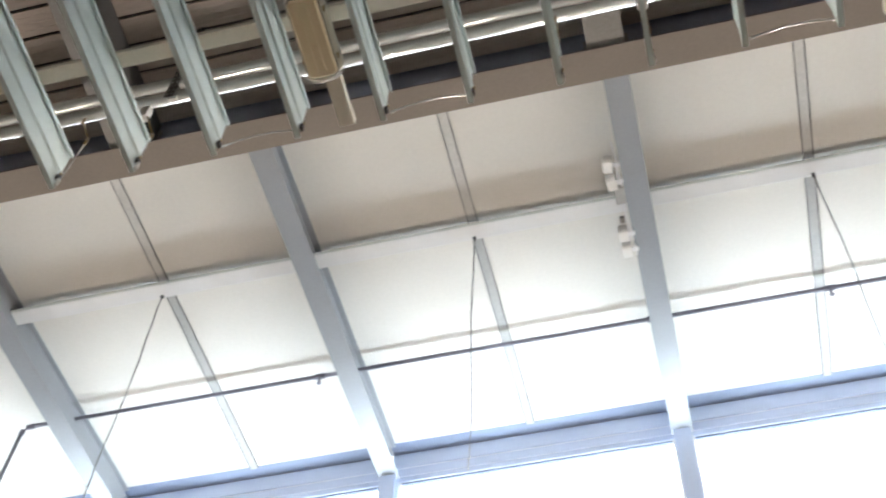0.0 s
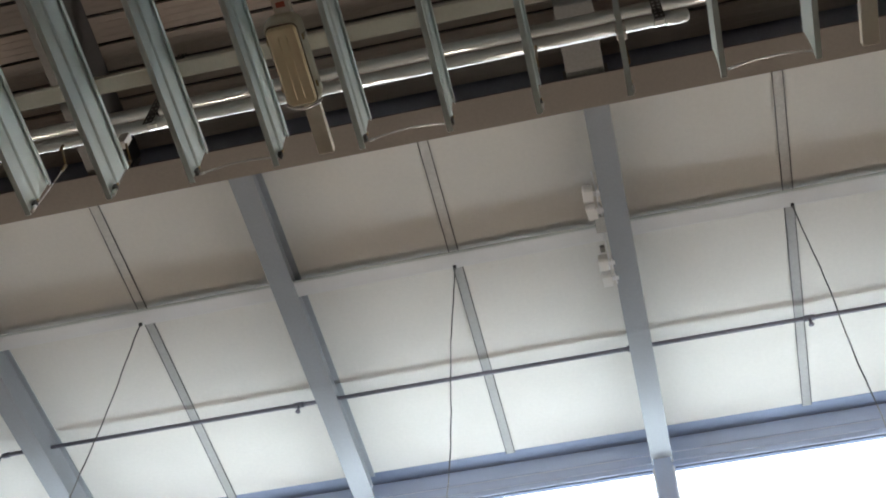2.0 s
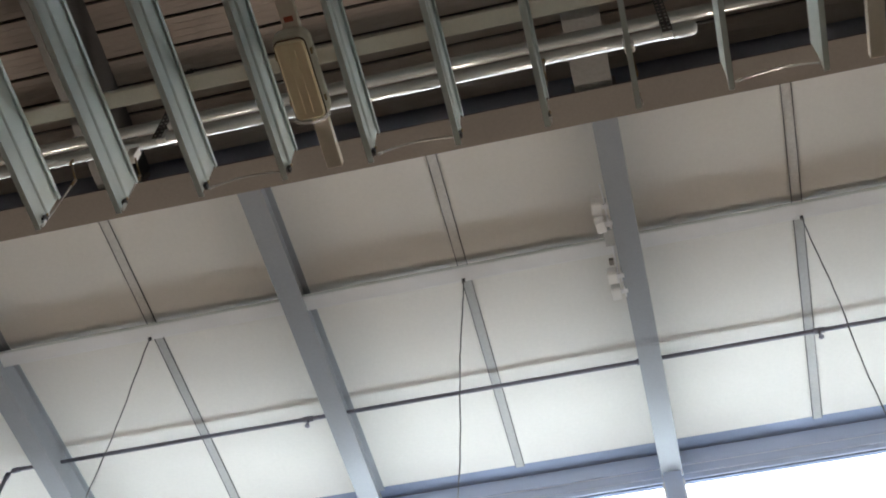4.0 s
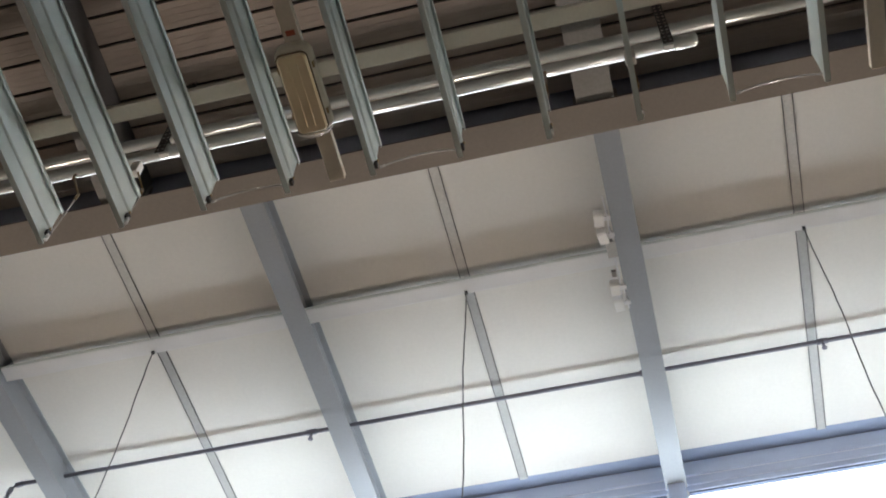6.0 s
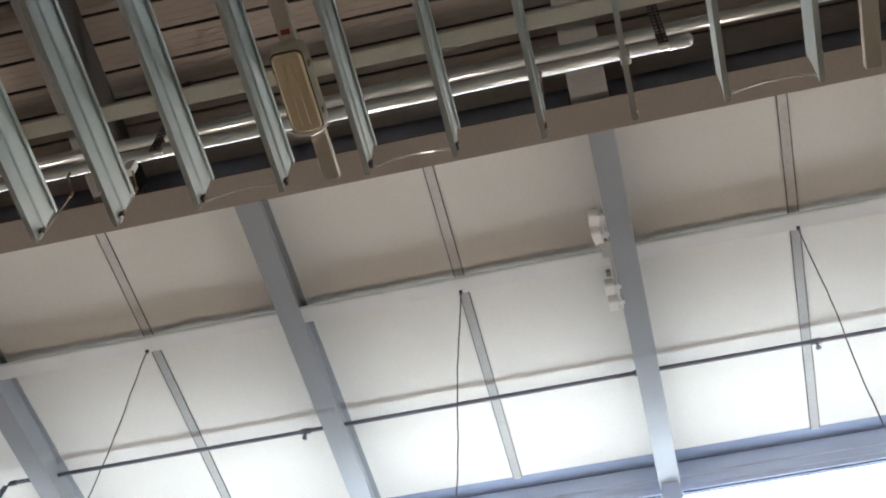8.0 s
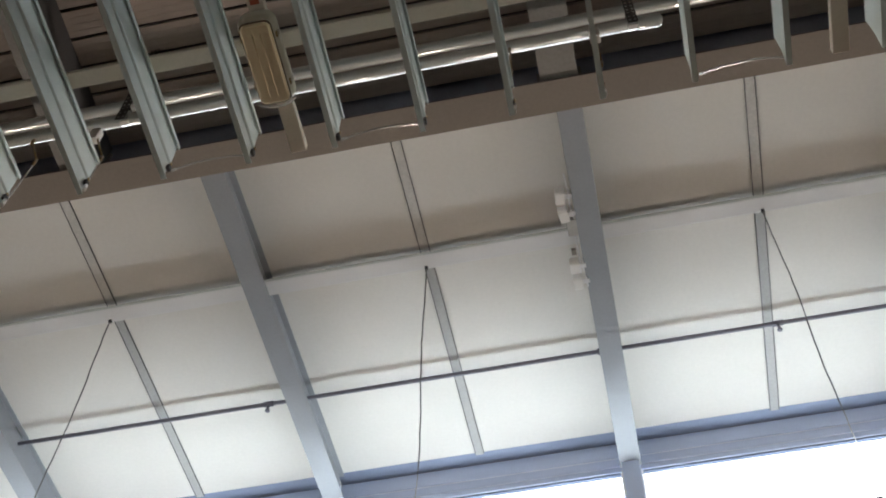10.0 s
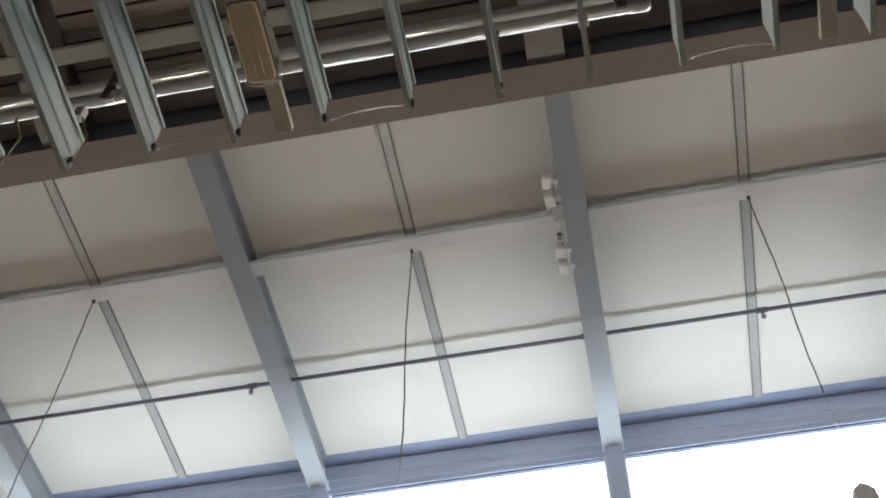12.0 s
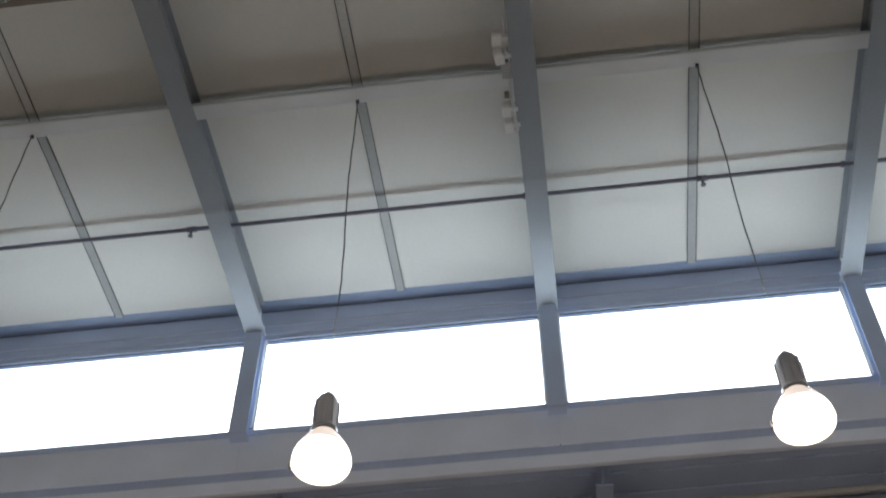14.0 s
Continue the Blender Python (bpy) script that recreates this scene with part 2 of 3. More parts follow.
bm = bmesh.new()
for k in range(len(RAFTERS) - 1):
    for half in (0, 1):
        x0 = RAFTERS[k] + half * BAY / 2
        bmbox(bm, x0 + 0.004, x0 + BAY / 2 - 0.004, Y0, Y1, 0, 0.08, 0.004)
for x0, x1 in ((X0, RAFTERS[0]), (RAFTERS[-1], X1)):
    bmbox(bm, x0, x1 - 0.004, Y0, Y1, 0, 0.08, 0.004)
bmbox(bm, X0, X1, Y0, Y1, 0.084, 0.14)
roof = tagged(part("ceiling", bm, PANEL), "smooth off-white insulated roof panels with straight joints", "ceiling", kind="structure")
roof.matrix_basis = on_slope(0, 0)


def joint_cover(x):
    """The flat strip over a panel joint, with a dark line of sealant on either side."""
    top = thing("joint_cover", "flat grey metal strip over a roof panel joint", "trim", "joint covers of the roof", "structure")
    top.matrix_basis = on_slope(x, 0)
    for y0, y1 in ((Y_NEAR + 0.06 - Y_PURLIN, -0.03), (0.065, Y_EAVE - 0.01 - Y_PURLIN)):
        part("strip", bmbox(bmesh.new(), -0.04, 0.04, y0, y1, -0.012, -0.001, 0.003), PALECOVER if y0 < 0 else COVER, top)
        for s in (-1, 1):
            part("sealant_line", bmbox(bmesh.new(), s * 0.044 - 0.0028, s * 0.044 + 0.0028, y0, y1, -0.014, -0.001), SEAL, top, "dark line of sealant")


for k in range(len(RAFTERS) - 1):
    joint_cover(RAFTERS[k] + BAY / 2)


def steel_beam(name, label, group, mat, x, y0, y1, z0, z1, width, flange=0.014, web=0.01):
    """An I-beam that runs away from the camera."""
    top = thing(name, label, "beam", group, "", (x, y0, z0))
    bot = part("bottom_flange", bmbox(bmesh.new(), -width / 2, width / 2, 0, y1 - y0, 0, flange, 0.003), mat, top)
    part("web", bmbox(bmesh.new(), -web / 2, web / 2, 0, y1 - y0, flange, z1 - z0 - flange), mat, top)
    part("top_flange", bmbox(bmesh.new(), -0.06, 0.06, 0, y1 - y0, z1 - z0 - flange, z1 - z0 - 0.001), mat, top)
    return top


first = steel_beam("roof_beam", "blue-grey painted steel roof beam under the white panels", "roof beams of the lantern", BEAM,
                   RAFTERS[0], Y_NEAR + 0.06, Y_GLASS - 0.06, Z_RAFTER, Z_PANEL, 0.21)
first.matrix_basis = on_slope(RAFTERS[0], Y_NEAR + 0.06 - Y_PURLIN, Z_PANEL - Z_RAFTER)
for x in RAFTERS[1:]:
    copy_thing(first, on_slope(x, Y_NEAR + 0.06 - Y_PURLIN, Z_PANEL - Z_RAFTER))


def purlin(x0, x1):
    """A secondary beam between two roof beams, with a bead along its lower flange."""
    d = Z_PANEL - Z_PURLIN
    top = thing("purlin", "white coated steel purlin between roof beams", "purlin", "purlins of the lantern roof", "", (x0, Y_PURLIN, Z_PURLIN))
    part("bottom_flange", bmbox(bmesh.new(), 0.008, x1 - x0 - 0.008, -0.105, 0.042, 0.0, 0.012, 0.004), WHITE, top)
    part("web", bmbox(bmesh.new(), 0.008, x1 - x0 - 0.008, -0.036, -0.028, 0.0125, d - 0.02), WHITE, top)
    part("edge_bead", bmbox(bmesh.new(), 0.008, x1 - x0 - 0.008, -0.124, -0.106, 0.002, 0.020, 0.005), BEAD, top, "grey-green bead along the flange")
    for x in (0.03, x1 - x0 - 0.03):
        part("cleat", bmbox(bmesh.new(), x - 0.02, x + 0.02, -0.027, 0.04, 0.0125, d - 0.02), BEAM, top, "blue-grey steel cleat")


for k in range(len(RAFTERS) - 1):
    purlin(RAFTERS[k], RAFTERS[k + 1])

# ---------------------------------------------------------------- clerestory wall
for k in range(len(RAFTERS) - 1):
    x0, x1 = RAFTERS[k] + 0.068, RAFTERS[k + 1] - 0.068
    Z_EB, Z_ET = 11.446, Z_PANEL + 0.085 * (Y_EAVE - Y_PURLIN)
    eave = thing("eaves_channel", "blue-grey steel eaves channel above a clerestory window", "beam", "eaves channels", "", (x0, Y_EAVE, Z_EB))
    L, d = x1 - x0, Z_ET - Z_EB
    part("flashing", prism(bmesh.new(), [(-0.045, d - 0.0045), (-0.045, d - 0.0065), (0.102, 0.252), (0.108, 0.256), (0.108, d + 0.004)], "x", -0.06, L + 0.06), EAVES, eave, "darker blue-grey flashing strip under the panels")
    part("channel", prism(bmesh.new(), [(0.098, 0.25), (0.096, 0.246), (0.096, 0.05), (0.099, 0.046), (0.15, 0.046), (0.15, 0.25)], "x", -0.06, L + 0.06), FRAME, eave)
    part("channel_lip", bmbox(bmesh.new(), -0.06, L + 0.06, 0.092, 0.0955, 0.047, 0.058, 0.0015), FRAME, eave)
    win = thing("window_%d" % (k + 1), "wide clerestory window in a blue-grey metal frame, glaring white outside", "window", "", "structure", (x0, Y_GLASS, Z_SILL))
    h = Z_EB - Z_SILL - 0.002
    part("head", bmbox(bmesh.new(), 0, L, -0.040, 0.03, h - 0.068, h + 0.044, 0.003), FRAME, win)
    part("head_rail", bmbox(bmesh.new(), 0, L, -0.028, 0.03, h - 0.142, h - 0.069, 0.003), FRAME, win)
    # pale strips added for the bright glints along the head's steps
    for z, out in ((h + 0.038, -0.0445), (h - 0.072, -0.0325), (h - 0.147, -0.0205)):
        part("head_glint", bmbox(bmesh.new(), 0, L, out, out + 0.004, z, z + 0.011, 0.0015), SPANDREL, win, "narrow pale strip in place of an edge glint")
    part("head_gasket", bmbox(bmesh.new(), 0, L, -0.016, 0.03, h - 0.170, h - 0.143, 0.002), EAVES, win, "dark glazing gasket")
    part("window_sill", bmbox(bmesh.new(), -0.061, L + 0.061, -0.027, 0.03, -0.07, 0.0, 0.006), FRAME, win)
    for x in (0.0, L - 0.03):
        part("jamb", bmbox(bmesh.new(), x, x + 0.03, -0.05, 0.03, 0.0, h - 0.159, 0.004), FRAME, win)
        # white strip added to show the lit edge beside the jamb
        part("jamb_glint", bmbox(bmesh.new(), x + (0.020 if x == 0 else 0.0), x + (0.030 if x == 0 else 0.010), -0.060, -0.051, 0.001, h - 0.16, 0.002), WHITE, win)
        part("glazing_bead", bmbox(bmesh.new(), x + (0.031 if x == 0 else -0.013), x + (0.043 if x == 0 else -0.001), -0.03, 0.0, 0.001, h - 0.16, 0.002), WHITE, win)
    pane = part("pane", bmbox(bmesh.new(), 0.03, L - 0.03, 0.004, 0.012, 0.001, h - 0.16), GLASS, win)
    pane.visible_shadow = False
    spandrel = thing("spandrel_panel", "off-white steel panel below a clerestory window", "panel", "spandrel panels", "structure", (x0, Y_GLASS, 9.4))
    part("sheet", bmbox(bmesh.new(), -0.064, L + 0.064, -0.02, 0.02, 0.13, Z_SILL - 0.075 - 9.4, 0.004), SPANDREL, spandrel)
for x in RAFTERS:
    post = thing("window_post", "blue-grey steel post between clerestory windows", "post", "window posts", "", (x, Y_GLASS, 9.56))
    part("front_flange", bmbox(bmesh.new(), -0.088, 0.088, -0.16, -0.148, 0.33, 11.295 - 9.56, 0.003), FRAME, post)
    part("web", bmbox(bmesh.new(), -0.0067, 0.0067, -0.147, -0.03, 0.33, 11.44 - 9.56), FRAME, post)
    part("back_flange", bmbox(bmesh.new(), -0.06, 0.06, 0.031, 0.043, 0.485, 11.44 - 9.56, 0.003), FRAME, post)
    part("foot_plate", bmbox(bmesh.new(), -0.088, 0.088, -0.16, -0.035, 0.318, 0.3295, 0.002), FRAME, post)
    part("seam", bmbox(bmesh.new(), -0.008, 0.008, -0.028, -0.0205, -0.02, 0.405, 0.003), SPANDREL, post, "narrow cover over the panel joint")

# edge of the low roof beyond: ledge, beam and ribbed deck
far = thing("far_edge_beam", "grey steel edge beam under the clerestory wall", "beam", "", "", (0, Y_GLASS, 9.35))
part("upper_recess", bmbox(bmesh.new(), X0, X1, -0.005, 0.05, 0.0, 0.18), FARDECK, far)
part("ledge", bmbox(bmesh.new(), X0, X1, -0.07, -0.006, -0.112, 0.029, 0.012), SPANDREL, far, "light grey folded ledge")
# slab coloured near-black, as the unlit gaps between the boards
far_deck = tagged(part("deck_far", bmbox(bmesh.new(), X0, X1, Y_GLASS + 0.05, YN, 9.64, 9.75), DARK), "dark ribbed metal deck of the far low roof, with blue haze in its colour", "roof deck", kind="structure")
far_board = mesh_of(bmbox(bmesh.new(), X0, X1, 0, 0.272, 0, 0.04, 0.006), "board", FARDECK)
for k in range(24):
    b = new("board", far_board)
    b.parent, b.location = far_deck, (0, Y_GLASS + 0.17 + k * 0.3, 9.56)
for x in RAFTERS:
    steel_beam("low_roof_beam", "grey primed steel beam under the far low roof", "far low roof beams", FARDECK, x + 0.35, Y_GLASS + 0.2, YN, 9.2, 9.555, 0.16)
far_pipe = part("service_pipe", tube(bmesh.new(), [(X0, 9.25, 9.25), (X1, 9.25, 9.25)], 0.04), COVER)
tagged(far_pipe, "light grey service pipe under the far low roof", "pipe")

# ---------------------------------------------------------------- low roof on the camera's side
edge = thing("edge_beam", "brown-grey primed steel edge beam of the low roof", "beam", "", "", (0, Y_NEAR, Z_LOW))
part("bottom_flange", bmbox(bmesh.new(), X0, X1, -0.104, 0.104, 0.0, 0.016, 0.003), BROWN, edge)
part("web", bmbox(bmesh.new(), X0, X1, -0.006, 0.006, 0.017, 0.60), WEBPAINT, edge, "dark grey web")
part("top_flange", bmbox(bmesh.new(), X0, X1, -0.11, 0.11, 0.601, 0.616), BROWN, edge)
for x in RAFTERS:
    box = thing("low_roof_beam", "grey primed steel box beam under the ribbed low roof", "beam", "low roof beams", "", (x - 0.02, YS, Z_LOW))
    part("section", bmbox(bmesh.new(), -0.11, 0.11, 0.01, Y_NEAR - 0.012 - YS, 0.036, Z_DECK - Z_LOW - 0.002, 0.006), SHADED_SIDE, box, "sides coloured dark for shade")
    part("bottom_plate", bmbox(bmesh.new(), -0.112, 0.112, 0.01, Y_NEAR - 0.031 - YS, 0.022, 0.035, 0.003), LOWBEAM, box)
    part("end_plate", bmbox(bmesh.new(), -0.135, 0.135, Y_NEAR - 0.03 - YS, Y_NEAR - 0.012 - YS, 0.018, 0.3), LOWBEAM, box)

# ---------------------------------------------------------------- hanging ceiling blades
H = Z_BLADE - 1.6
BLADE_X = [0.02 + H * (-0.523 + 0.0788 * k) for k in range(-3, 15)]


BLADE_LENGTH = Y_BLADE - YS - 0.5
LIP = [(-0.013, 0.0), (-0.013, 0.006), (-0.004, 0.128), (0.0, 0.128), (-0.0085, 0.005), (0.012, 0.0045), (0.012, 0.0)]
WEB = [(-0.004, 0.1285), (-0.004, 0.150), (-0.002, 0.152), (-0.002, 0.290), (0.002, 0.290), (0.002, 0.156), (0.009, 0.150), (0.011, 0.142), (0.009, 0.133), (0.002, 0.1285)]
RETURN = [(-0.003, 0.2905), (-0.003, 0.312), (0.017, 0.312), (0.017, 0.282), (0.0135, 0.282), (0.0135, 0.307), (0.002, 0.307), (0.002, 0.2905)]
BLADE_PARTS = [(n, mesh_of(prism(bmesh.new(), p, "y", 0, BLADE_LENGTH), n, BLADE)) for n, p in (("lower_lip", LIP), ("web", WEB), ("top_return", RETURN))]
for x in BLADE_X:
    blade = thing("ceiling_blade", "pale green painted folded metal ceiling blade with free cut end", "ceiling blade", "hanging ceiling blades", "", (x, YS + 0.5, Z_BLADE))
    for n, me in BLADE_PARTS:
        new(n, me).parent = blade

RAIL_Z = Z_BLADE + 0.313
for y in (1.97, -1.2, -4.4):
    rail = thing("cross_rail", "flat cream steel rail lying across the ceiling blades", "rail", "cross rails", "", (0, y, RAIL_Z))
    part("web", bmbox(bmesh.new(), X0 + 0.01, X1 - 0.01, -0.0335, 0.0335, 0.0, 0.004, 0.001), CREAM, rail)
    for s in (-1, 1):
        part("flange", bmbox(bmesh.new(), X0 + 0.01, X1 - 0.01, s * 0.036 - 0.002, s * 0.036 + 0.002, 0.0, 0.032, 0.0012), CREAM, rail)
    for x in (-4.2, -1.2, 1.8, 4.8) if y < 0 else ():
        part("hanger_rod", tube(bmesh.new(), [(x, 0, 0.003), (x, 0, Z_DECK - RAIL_Z + 0.02)], 0.005, 8), BLACK, rail, "thin dark hanger rod")


def clip(x, hanging):
    """The small clamp at a blade's lower corner, with its bright pin."""
    c = thing("blade_clip", "small dark clamp with a bright pin on a blade's end", "clip", "clips on the blade ends", "", (x, Y_BLADE, Z_BLADE + 0.085))
    part("jaw", bmbox(bmesh.new(), -0.001, 0.016, -0.022, 0.004, -0.016, 0.02, 0.003), BLACK, c)
    part("screw", tube(bmesh.new(), [(0.014, -0.014, 0.02), (0.014, -0.014, 0.036)], 0.006, 8), BRASS, c)
    if hanging:
        part("pin", tube(bmesh.new(), [(0.012, -0.006, -0.012), (0.012, -0.004, -0.035), (0.012, -0.004, -0.055)], 0.009, 10), PLASTIC, c, "white capped pin")


for k, x in enumerate(BLADE_X):
    clip(x, k - 2 in (1, 2, 7, 8))


def cable(a, b, rise, label):
    """A stiff bright cable in an arc from a to b."""
    a, b = Vector(a), Vector(b)
    pts = [a.lerp(b, s / 14) + Vector((0, -0.5 * rise, rise)) * (4 * (s / 14) * (1 - s / 14)) for s in range(15)]
    c = thing("link_cable", label, "cable", "cables at the blade ends", "", a)
    part("strand", tube(bmesh.new(), [p - a for p in pts], 0.005, 8), CABLE, c)
    for p, q in ((pts[0], pts[1]), (pts[-1], pts[-2])):
        way = (q - p).normalized()
        part("ferrule", tube(bmesh.new(), [p - a, p + 0.025 * way - a], 0.0072, 8), CABLE, c)


for k in (3, 5, 9):
    cable((BLADE_X[k + 2] + 0.026, Y_BLADE - 0.005, Z_BLADE + 0.06), (BLADE_X[k + 3] + 0.003, Y_BLADE - 0.005, Z_BLADE + 0.07), 0.02, "thin bright steel cable between two blade ends")


def cord(k, top, mid, label, boxed):
    """A cord that hangs from the front pipe and is hooked to a blade's clip."""
    a, m, b = Vector(top), Vector(mid), Vector((BLADE_X[k + 2] + 0.013, Y_BLADE - 0.005, Z_BLADE + 0.03))
    pts = [a] + [(1 - s) ** 2 * m + 2 * s * (1 - s) * (m.lerp(b, 0.5) + Vector((-0.035, 0.03, -0.11))) + s ** 2 * b for s in [q / 12 for q in range(13)]]
    c = thing("suspension_cable", label, "cable", "suspension cables at the blade ends", "", a)
    part("chain", tube(bmesh.new(), [p - a for p in pts[:2]], 0.006, 8), BRASS, c, "dull dark chain")
    part("strand", tube(bmesh.new(), [p - a for p in pts[1:]], 0.0048, 8), CABLE, c)
    if boxed:
        part("socket", bmbox(bmesh.new(), -0.028, 0.028, -0.024, 0.024, -0.085, 0.035, 0.008), PLASTIC, c, "white plastic socket")
    else:
        part("eye", tube(bmesh.new(), [(0, 0, 0.03), (0, 0, -0.02)], 0.009, 10), BRASS, c, "dull metal eye")
    part("hook", tube(bmesh.new(), [pts[1] - a, pts[2] - a], 0.009, 8), BRASS, c)


cord(1, (-2.955, 2.64, 7.965), (-2.857, 2.64, 7.717), "bright cable from a pipe to a blade's clip", False)
cord(2, (-2.565, 2.64, 7.91), (-2.453, 2.64, 7.60), "bright cable from a pipe to a blade's clip", True)
cord(7, (-0.25, 2.634, 7.99), (-0.235, 2.5, 7.4), "bright cable from a pipe to a blade's clip", False)
cord(8, (0.205, 2.634, 7.99), (0.2, 2.5, 7.3), "bright cable from a pipe to a blade's clip", True)

# ---------------------------------------------------------------- light rails and bulkhead light
def light_rail(x, label):
    r = thing("light_rail", label, "rail", "cream light rails", "", (x, YS + 0.5, Z_BLADE + 0.09))
    n = 2.42 - YS - 0.5
    part("trunking", bmbox(bmesh.new(), -0.036, 0.036, 0, n, 0.0, 0.05, 0.004), CREAM, r)
    for y in (-1.2, -4.4):
        part("hanger_rod", tube(bmesh.new(), [(0, y - YS - 0.5, 0.05), (0, y - YS - 0.5, RAIL_Z - Z_BLADE - 0.09)], 0.005, 8), BLACK, r)
    part("hanger_strap", bmbox(bmesh.new(), -0.012, 0.012, 1.97 - YS - 0.512, 1.97 - YS - 0.488, 0.05, RAIL_Z - Z_BLADE - 0.09), CREAM, r)
    return r


rail_a = light_rail(0.02 - 0.2401 * (H + 0.09), "cream steel light rail with a red marker")
light_rail(0.02 + 0.2290 * (H + 0.09), "cream steel light rail between the blades")
part("red_marker", bmbox(bmesh.new(), -0.02, 0.02, 0.335 * H - YS - 0.5 - 0.012, 0.335 * H - YS - 0.5 + 0.012, -0.004, -0.001), RED, rail_a, "small red marker")

lx = 0.004 - 0.2430 * H
bulk = thing("bulkhead_light", "unlit bulkhead light with an aged amber diffuser under a rail", "light fitting", "", "", (lx, 1.941, Z_BLADE))


def rounded(bm, hx, hy, r, z0, z1, inset=0.0):
    """A block with rounded corners in plan, its lower face drawn in."""
    ring = []
    for cx, cy, a0 in ((hx - r, hy - r, 0), (-hx + r, hy - r, 90), (-hx + r, -hy + r, 180), (hx - r, -hy + r, 270)):
        ring += [(cx, cy, radians(a0 + 90 * s / 6)) for s in range(7)]
    rows = []
    for z, g in ((z1, 0), (z0 + min(0.03, (z1 - z0) * 0.6), 0), (z0, inset)):
        rows.append([bm.verts.new((cx + (r - g) * math.cos(a), cy + (r - g) * math.sin(a), z)) for cx, cy, a in ring])
    n = len(ring)
    for a, b in zip(rows, rows[1:]):
        for k in range(n):
            bm.faces.new((a[k], a[(k + 1) % n], b[(k + 1) % n], b[k]))
    bm.faces.new(rows[0])
    bm.faces.new(rows[-1][::-1])
    bmesh.ops.recalc_face_normals(bm, faces=bm.faces)
    return bm


part("housing", rounded(bmesh.new(), 0.082, 0.206, 0.05, 0.008, 0.088, 0.012), HOUSINGTAN, bulk, "beige translucent housing")
part("gasket_rim", rounded(bmesh.new(), 0.071, 0.188, 0.03, 0.0, 0.0078), GASKET, bulk, "thin dark gasket line")
for grow in (0.0, 0.009):
    arc = [((0.076 + grow) * math.cos(a), 0.166 + (0.032 + grow) * math.sin(a), -0.010 + grow) for a in [radians(5 + 170 * k / 14) for k in range(15)]]
    part("end_bow", tube(bmesh.new(), arc, 0.004, 8), CABLE, bulk, "bright metal bow round the end")
part("diffuser", rounded(bmesh.new(), 0.0665, 0.183, 0.026, -0.016, -0.0002, 0.008), AMBER, bulk, "aged amber ribbed diffuser")
for s in (-1, 1):
    part("diffuser_rib", tube(bmesh.new(), [(s * 0.018, -0.14, -0.0155), (s * 0.018, 0.15, -0.0155)], 0.002, 6), AMBER, bulk)
for sx in (-1, 1):
    for y in (-0.11, 0.11):
        part("latch", bmbox(bmesh.new(), sx * 0.076 - 0.006, sx * 0.076 + 0.006, y - 0.014, y + 0.014, 0.02, 0.07, 0.003), BRASS, bulk)

# ---------------------------------------------------------------- grey pipes above the blades
HP = 6.4
Z_PIPES = 1.6 + HP + 0.0375
HP2 = 6.82
for y, z, x_end, label in ((0.4126 * HP, Z_PIPES, 0.545, "light grey pipe with a rounded end cap above the blades"), (0.3998 * HP2, 1.6 + HP2 + 0.0375, X1 - 0.02, "light grey pipe running on close under the deck")):
    p = thing("service_pipe", label, "pipe", "grey service pipes", "", (0, y, z))
    part("barrel", tube(bmesh.new(), [(X0 + 0.02, 0, 0), (x_end, 0, 0)], 0.036, 20), PIPE, p)
    if x_end < 1:
        cap = lathe(bmesh.new(), [(0.0365, -0.10), (0.040, -0.098), (0.040, 0.0), (0.036, 0.016), (0.022, 0.026), (0.004, 0.03)], 20)
        part("end_cap", cap, PIPE, p).matrix_basis = pose(x_end, 0, 0, 0, 90, 0)


def strap(x):
    """A perforated hanger: two black slotted bars from the deck to a collar round both pipes."""
    y = 0.4037 * HP
    s = thing("pipe_hanger", "black perforated strap hanger with a pale pipe collar", "hanger", "pipe hangers", "", (x, y, Z_PIPES))
    for dx in (-0.0135, 0.0135):
        bm = bmesh.new()
        n = int((Z_DECK - Z_PIPES) / 0.05)
        for e in (-0.010, 0.010):
            bmbox(bm, dx + e - 0.0035, dx + e + 0.0035, 0.002, 0.006, -0.10, Z_DECK - Z_PIPES + 0.01)
        for k in range(-2, n):
            bmbox(bm, dx - 0.0065, dx + 0.0065, 0.0022, 0.0058, k * 0.05, k * 0.05 + 0.022)
        part("slotted_bar", bm, BLACK, s)
    part("saddle", bmbox(bmesh.new(), -0.03, 0.03, 0.0065, 0.10, 0.037, 0.047, 0.003), BLACK, s)
    ring = [(0.05 + 0.041 * math.cos(k * math.tau / 20), 0.041 * math.sin(k * math.tau / 20)) for k in range(20)]
    part("collar", prism(bmesh.new(), ring, "x", -0.028, 0.028), PIPE, s, "pale plastic collar")
    part("collar_lug", bmbox(bmesh.new(), -0.026, 0.026, 0.035, 0.065, -0.058, -0.038, 0.004), PLASTIC, s)


for x in (0.02 - 0.3814 * HP, 0.02 + 0.0615 * HP, 0.02 - 0.3814 * HP - 2.84, 0.02 + 0.0615 * HP + 2.84):
    strap(x)

# ---------------------------------------------------------------- sprinkler pipe under the lantern roof
ZP, YP = 11.50, 7.27
sp = thing("sprinkler_pipe", "thin dark sprinkler pipe running through the roof beams", "pipe", "", "", (0, YP, ZP))
part("run", tube(bmesh.new(), [(-6.5, 0, 0), (X1 - 0.01, 0, 0)], 0.021, 12), DARKPIPE, sp)
